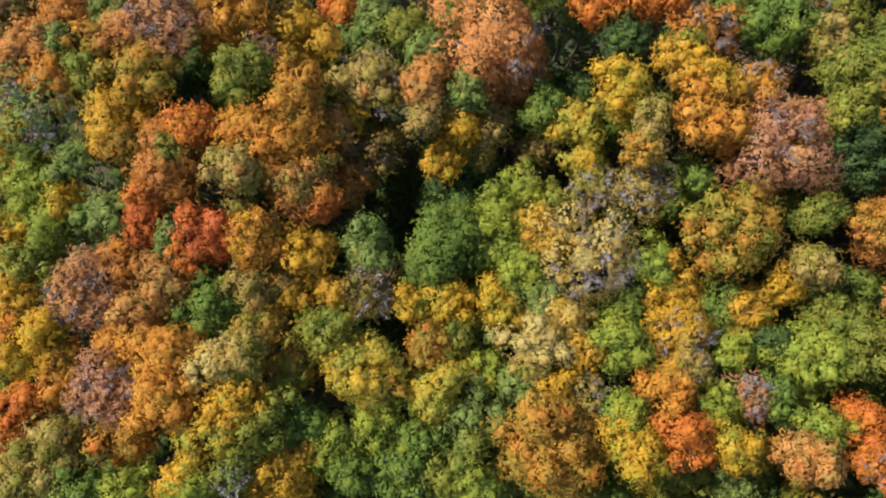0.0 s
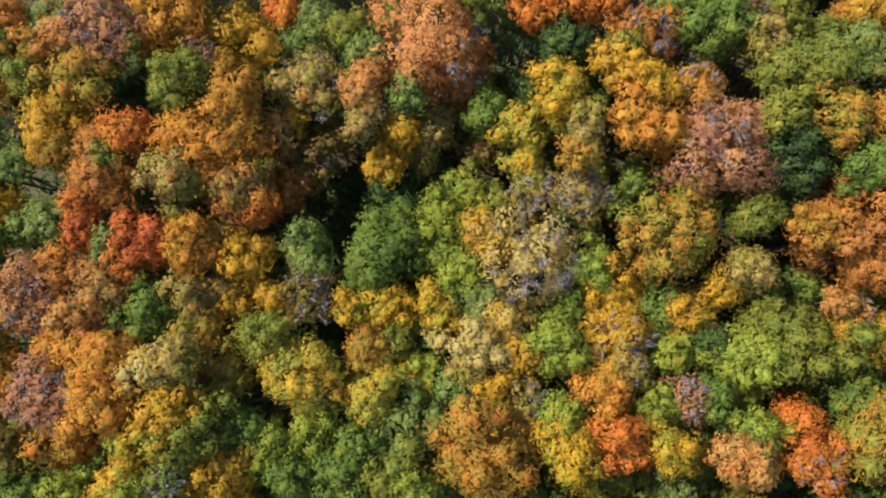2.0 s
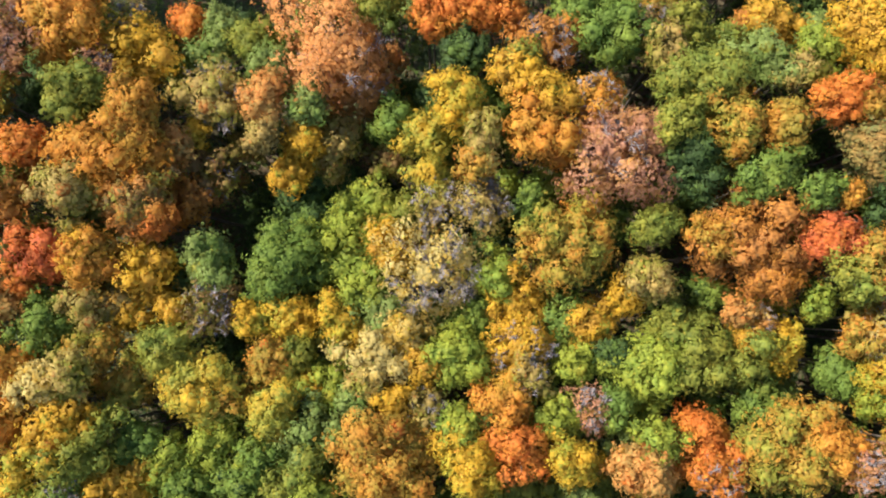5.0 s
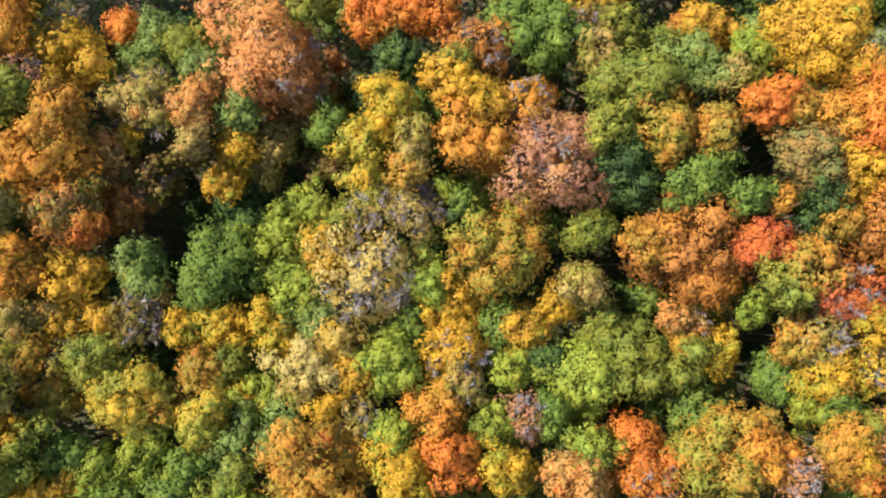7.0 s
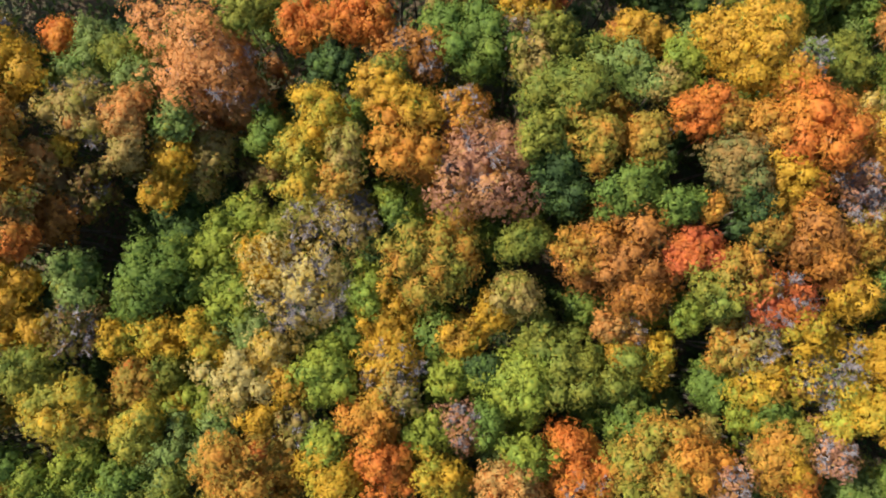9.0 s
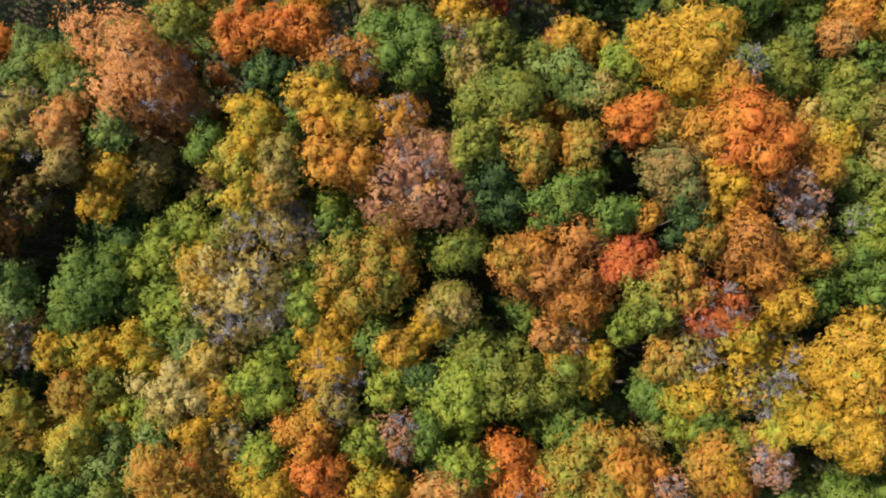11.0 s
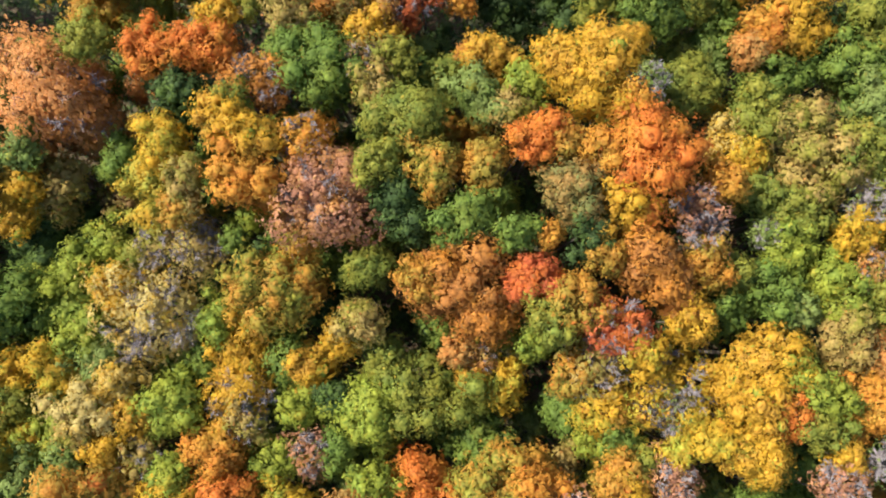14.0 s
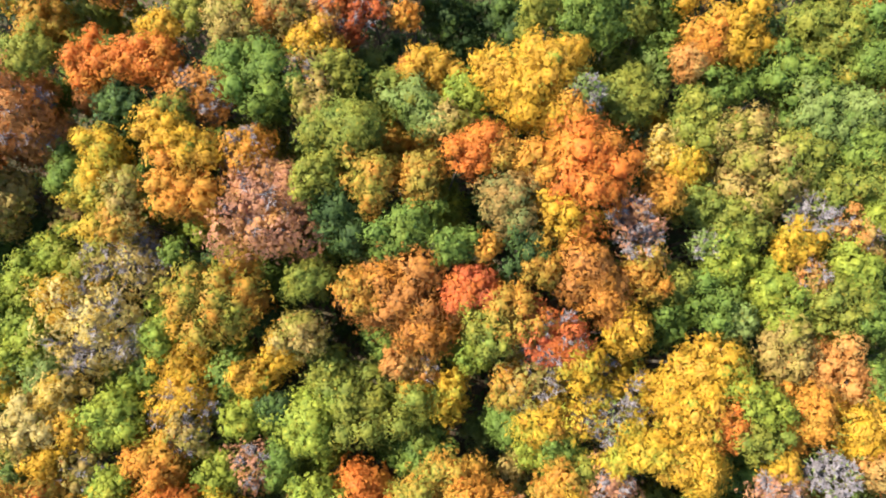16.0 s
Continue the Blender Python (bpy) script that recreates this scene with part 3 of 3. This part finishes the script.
tree("red", -17.2, 7.7, 16.6, 2.32)
tree("ember", -18.7, 6.5, 16.8, 1.40)
tree("gold", -14.3, 8.1, 16.9, 1.73)
tree("rust", -23.3, 6.1, 16.4, 1.74)
tree("peach", -20.5, 4.9, 16.1, 2.07)
tree("pink", -26.2, 4.0, 16.2, 2.89, thin=0.15, bald=True)
tree("olive", -30.0, 6.1, 16.4, 1.91)
tree("gold", -31.0, 3.6, 16.4, 1.89)
tree("peach", -21.7, 2.4, 16.5, 1.72)
tree("orange", -31.1, 1.2, 16.5, 1.79)
tree("green", -17.2, 2.7, 15.7, 2.33)
tree("yellow", -28.9, 0.4, 15.9, 2.47)
tree("yellow", -31.0, -0.5, 16.2, 1.88)
tree("orange", -27.3, -2.2, 16.2, 1.87)
tree("orange", -23.3, -0.1, 15.5, 2.15)
tree("pink", -23.9, -3.2, 16.4, 2.50, thin=0.15, bald=True)
tree("orange", -19.0, -0.4, 18.2, 2.43)
tree("orange", -19.1, -3.5, 18.1, 2.41)
tree("pale", -15.6, -1.2, 18.8, 1.62)
tree("yellow", -15.3, -6.2, 17.6, 2.18)
tree("ember", -30.1, -4.5, 16.0, 2.03)
tree("ember", -31.2, -6.4, 16.1, 1.69)
tree("tan", -28.0, -7.7, 15.6, 3.07)
tree("amber", -22.8, -6.2, 14.8, 2.47)
tree("lime", -17.5, -9.6, 17.4, 1.78)
tree("sage", -14.5, -8.9, 17.5, 1.47, thin=0.7)
tree("lime", -21.7, -10.6, 16.6, 1.81)
tree("gold", -11.6, -9.8, 14.8, 2.70)
tree("green", -25.1, -10.3, 16.2, 1.82)
tree("tan", -30.2, -9.8, 16.4, 1.90)
tree("brown", -10.3, 11.7, 16.4, 2.10)
tree("rust", -11.1, 11.0, 16.4, 1.93)
tree("tan", -13.4, 4.7, 14.5, 1.71)
tree("olive_orange", -13.5, 0.9, 15.4, 1.50)
tree("brown", -32.6, 25.0, 17.5, 1.88)
tree("gold", -18.0, -9.2, 17.4, 1.55)
tree("tan", 26.6, 29.8, 17.1, 1.78)
tree("peach", 29.3, 29.6, 16.4, 1.80, thin=0.3)
tree("red", 31.6, 30.3, 15.6, 2.18, thin=0.2)
tree("gold", 28.3, 27.3, 17.0, 1.69)
tree("olive", 30.5, 24.9, 17.1, 1.68)
tree("orange", 35.7, 30.1, 15.0, 0.97)
tree("pine", 39.4, 32.3, 10.0, 2.52)
tree("pine", 44.5, 31.6, 10.0, 2.33)
tree("olive", 45.9, 29.4, 16.6, 1.80)
tree("green", 49.6, 28.5, 16.1, 2.60)
tree("olive", 53.2, 29.6, 14.4, 2.33)
tree("green", 55.7, 27.7, 13.0, 2.11)
tree("gold", 60.5, 27.4, 15.8, 2.70)
tree("orange", 58.4, 26.2, 16.2, 1.98)
tree("peach", 57.0, 25.0, 16.4, 1.54)
tree("olive", 68.5, 27.2, 15.5, 3.34)
tree("green", 70.9, 24.7, 16.2, 1.98)
tree("ember", 72.0, 28.5, 16.2, 1.82)
tree("gold", 37.7, 25.0, 15.9, 1.98)
tree("rust", 35.8, 25.6, 15.8, 1.04)
tree("olive", 34.2, 24.0, 15.5, 1.73)
tree("gold", 41.9, 23.5, 19.1, 1.85)
tree("gold", 45.3, 23.9, 19.0, 2.43)
tree("gold", 43.8, 21.4, 19.3, 2.64)
tree("gold", 48.0, 25.6, 17.4, 1.42)
tree("sage", 36.5, 21.8, 17.5, 2.15)
tree("lime", 39.9, 22.3, 18.3, 1.63)
tree("sage", 48.0, 21.6, 19.5, 1.67, thin=0.6)
tree("olive", 51.9, 22.1, 16.2, 2.64)
tree("gold", 54.1, 22.1, 14.2, 1.51)
tree("tan", 38.7, 20.5, 18.3, 1.46)
tree("ember", 40.6, 18.4, 19.7, 1.57)
tree("amber", 42.2, 17.6, 20.2, 1.32)
tree("ember", 47.8, 16.5, 20.3, 3.10)
tree("orange", 44.7, 16.7, 20.1, 1.79)
tree("orange", 46.7, 19.4, 20.1, 1.80)
tree("gold", 45.8, 12.8, 19.8, 1.94)
tree("pale", 55.1, 18.9, 14.8, 2.00)
tree("yellow", 56.0, 16.8, 16.3, 1.60)
tree("orange", 53.3, 14.7, 18.7, 1.68)
tree("olive", 57.6, 19.8, 15.9, 2.39)
tree("tan", 60.3, 18.9, 15.9, 2.48)
tree("tan", 61.9, 16.8, 15.6, 3.08)
tree("olive", 65.0, 17.3, 16.0, 2.21)
tree("olive", 56.7, 14.0, 16.2, 1.93)
tree("pink", 50.8, 12.9, 19.4, 1.65, thin=0.5)
tree("pink", 51.4, 11.3, 18.9, 1.66, thin=0.9)
tree("sage", 57.1, 11.0, 16.5, 1.33, thin=0.4)
tree("lime", 58.8, 11.1, 16.5, 1.33)
tree("sage", 66.2, 20.2, 15.9, 2.40)
tree("green", 69.6, 18.1, 15.8, 2.57)
tree("sage", 69.3, 20.7, 16.2, 1.97)
tree("sage", 65.1, 12.9, 16.0, 2.19, thin=0.96)
tree("peach", 68.5, 11.5, 16.3, 1.67, thin=0.3)
tree("olive", 67.4, 14.8, 16.1, 2.11)
tree("olive", 70.1, 14.6, 16.1, 2.11)
tree("lime", 70.0, 12.4, 16.2, 1.85)
tree("yellow", 63.6, 10.8, 16.2, 1.92)
tree("olive", 59.5, 12.6, 16.2, 1.93)
tree("rust", 48.2, 8.6, 18.5, 3.15)
tree("amber", 44.6, 9.7, 19.5, 1.55)
tree("amber", 51.8, 9.2, 18.2, 1.83)
tree("gold", 50.3, 5.1, 18.5, 1.88)
tree("yellow", 47.0, 2.8, 18.3, 1.64)
tree("yellow", 49.3, 0.4, 16.3, 2.84, thin=0.5, bald=True)
tree("sage", 49.0, -1.4, 16.4, 1.85, thin=0.9)
tree("yellow", 44.4, -1.0, 16.0, 2.03)
tree("yellow", 50.6, -2.2, 17.1, 1.43)
tree("olive", 54.1, 8.4, 16.2, 1.66)
tree("green", 54.6, 6.0, 15.4, 2.01)
tree("green", 57.2, 6.7, 16.1, 1.99)
tree("lime", 58.4, 9.6, 16.2, 1.91)
tree("lime", 62.1, 7.3, 15.8, 2.50)
tree("sage", 58.8, 5.3, 16.3, 1.56)
tree("peach", 64.5, 8.5, 16.4, 1.49, thin=0.35)
tree("olive", 66.2, 6.3, 15.9, 2.33)
tree("green", 68.9, 5.4, 16.2, 1.90)
tree("lime", 68.1, 8.7, 16.1, 2.09)
tree("gold", 55.9, 2.0, 17.5, 3.02)
tree("gold", 53.6, 0.3, 16.8, 2.09)
tree("ember", 56.5, -1.5, 18.4, 1.63)
tree("gold", 54.8, -1.2, 18.4, 1.94)
tree("gold", 54.5, -4.5, 18.1, 2.32)
tree("yellow", 51.7, -3.2, 18.4, 1.62)
tree("tan", 62.3, 3.2, 16.4, 2.53)
tree("peach", 65.8, 1.8, 15.9, 2.39)
tree("orange", 62.7, -1.2, 17.2, 2.23)
tree("lime", 59.4, -0.5, 18.2, 1.79)
tree("olive", 58.8, -2.8, 18.5, 1.54)
tree("gold", 60.1, -4.5, 18.7, 1.15)
tree("sage", 63.7, -5.3, 18.2, 2.01, thin=0.95)
tree("pink", 59.7, -6.2, 18.4, 1.76, thin=0.6)
tree("peach", 67.6, -5.1, 17.6, 1.57)
tree("gold", 66.6, -2.9, 16.9, 2.39)
tree("green", 68.7, 0.1, 16.2, 1.88)
tree("lime", 44.2, -3.2, 14.4, 1.67)
tree("olive", 46.5, -4.8, 15.3, 1.88)
tree("gold", 45.7, -6.1, 16.2, 1.84)
tree("pink", 48.9, -5.8, 16.6, 1.83, thin=0.5)
tree("yellow", 49.7, -3.9, 17.1, 1.34)
tree("lime", 57.8, 0.8, 18.5, 1.40)
tree("gold", 17.2, 29.0, 16.7, 1.53)
tree("tan", 22.7, 29.3, 16.6, 2.34)
tree("olive", 20.0, 30.4, 16.8, 1.70)
tree("rust", 25.6, 30.0, 17.2, 1.52)
tree("rust", 13.3, 33.3, 16.3, 2.16)
tree("olive", 18.6, 33.2, 16.5, 2.15)
tree("amber", 23.4, 32.9, 16.8, 2.06)
tree("tan", 28.4, 33.0, 16.1, 2.00)
tree("rust", 32.6, 33.6, 15.0, 2.05)
tree("olive", 53.1, 32.7, 15.1, 2.32)
tree("gold", 58.1, 32.2, 16.0, 2.37)
tree("sage", 63.4, 31.9, 16.0, 2.28)
tree("green", 68.2, 31.8, 16.0, 2.37)
tree("amber", 71.7, 31.6, 16.1, 2.19)
tree("olive", 7.3, 33.6, 16.3, 2.16)
tree("copper", 4.8, 23.2, 12.8, 3.6, 1.85, bald=True, slant=(-0.27, 0.36), density=1.2, words="tall tree with a long copper-pink crown beside a dark opening")

# openings in the wood where the floor lies in shade: x, y, radius
GAPS = [
    (-12.5, 29.9, 2.2), (-4.2, 30.3, 3.1), (9.2, 24.4, 2.0), (8.2, 15.6, 2.1), (-9.8, -4.5, 1.7), (-1.7, 0.4, 1.3),
    (14.9, 9.3, 2.9), (31.5, 7.7, 2.3), (32.2, 4.2, 1.3), (42.3, 1.0, 2.3), (-5.3, 11.1, 3.1), (-2.2, 14.4, 2.1),
    (-9.3, 10.4, 2.1), (44.0, 18.2, 1.4), (27.3, 23.6, 1.3), (6.8, 10.4, 0.0), (34.0, 30.2, 2.5), (39.3, 30.2, 3.3),
    (43.4, 30.4, 3.1), (52.0, 3.0, 2.0), (41.2, 0.2, 2.2), (68.5, 30.2, 2.1), (62.3, -6.8, 1.9), (26.6, 21.3, 0.9),
    (28.7, 8.0, 2.6), (40.2, 17.7, 1.6), (73.6, 0.7, 1.5), (52.6, 22.3, 1.1), (-27.2, 14.6, 1.7), (-23.0, -9.4, 1.7),
    (-22.4, 20.6, 1.4), (-6.8, 12.7, 3.1), (-31.2, 28.8, 1.1), (9.4, 6.0, 1.5), (16.3, 9.8, 2.6), (33.2, 9.3, 2.1),
]

# ---- trees past the edge of the view, and young growth in between ----
def canopy(x, y):
    return 13.1 + 0.047 * x + 0.046 * y


def covered(x, y, share):
    return any(math.hypot(x - c[0], y - c[1]) < share * c[3] + 0.4 for c in CROWNS)


def in_gap(x, y, room=0.0):
    return any(math.hypot(x - g[0], y - g[1]) < g[2] + room for g in GAPS)


OUTER = ["olive", "gold", "orange", "lime", "green", "olive_orange", "rust", "yellow", "tan", "olive"]
FILL = ["olive", "green", "sage", "olive", "green", "amber", "pine"]
spread = random.Random(5)
beyond = {hue: [] for hue in OUTER}
for row in range(22):
    for col in range(31):
        x, y = -50 + 4.6 * col + spread.uniform(-1.1, 1.1) + 2.3 * (row % 2), -34 + 4.1 * row + spread.uniform(-1, 1)
        z = canopy(x, y) - spread.uniform(1.0, 3.0)
        r, hue = spread.uniform(2.2, 3.2), spread.choice(OUTER)
        if covered(x, y, 0.80) or in_gap(x, y, 0.7 * r):
            continue
        if -36 < x < 74 and -16 < y < 33:
            tree(spread.choice(FILL), x, y, z - 1.0, r * 0.92, spread.uniform(0.9, 1.2), density=0.85)
        elif -46 < x < 84 and -28 < y < 44:
            beyond[hue].append(crown_leaves(r, r * 1.1, int(150 * r * r), 14, 0.5, 0.34)[0] + (x, y, z))

for hue, crowns in beyond.items():
    if crowns:
        ob = new("surrounding_wood", leaf_mesh("surrounding_wood", np.vstack(crowns), LEAVES[hue]))
        tagged(ob, f"crowns of the surrounding wood with {WORDS[hue]} leaves", "wood", kind="stuff")

YOUNG = ["green", "olive", "sage", "pine", "green", "olive", "lime", "tan"]
for row in range(19):
    for col in range(44):
        x, y = -37 + 2.5 * col + spread.uniform(-0.9, 0.9), -16.0 + 2.5 * row + spread.uniform(-0.8, 0.8)
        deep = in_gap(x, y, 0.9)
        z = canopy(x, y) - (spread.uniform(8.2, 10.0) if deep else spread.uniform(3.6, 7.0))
        if covered(x, y, 0.68):
            continue
        # low growth in openings takes the darkest leaf colour, to deepen the shade there
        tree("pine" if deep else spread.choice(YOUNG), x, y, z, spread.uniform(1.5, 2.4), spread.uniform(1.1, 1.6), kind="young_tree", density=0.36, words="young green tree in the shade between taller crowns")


def undergrowth():
    """Ferns, ivy and saplings' leaves over the floor of the wood."""
    n = 40000
    x, y = rng.uniform(-45, 85, n), rng.uniform(-22, 42, n)
    z = np.array([ground_height(a, b) for a, b in zip(x, y)]) + rng.uniform(0.05, 0.7, n)
    verts = leaf_corners(np.stack([x, y, z], 1), unit(rng.normal(size=(n, 3)) * 0.5 + (0, -0.2, 1)), 0.6, 0.34)
    ob = new("undergrowth", leaf_mesh("undergrowth", verts, LEAVES["pine"]))
    tagged(ob, "low dark green undergrowth covering the forest floor", "undergrowth", kind="stuff")


undergrowth()
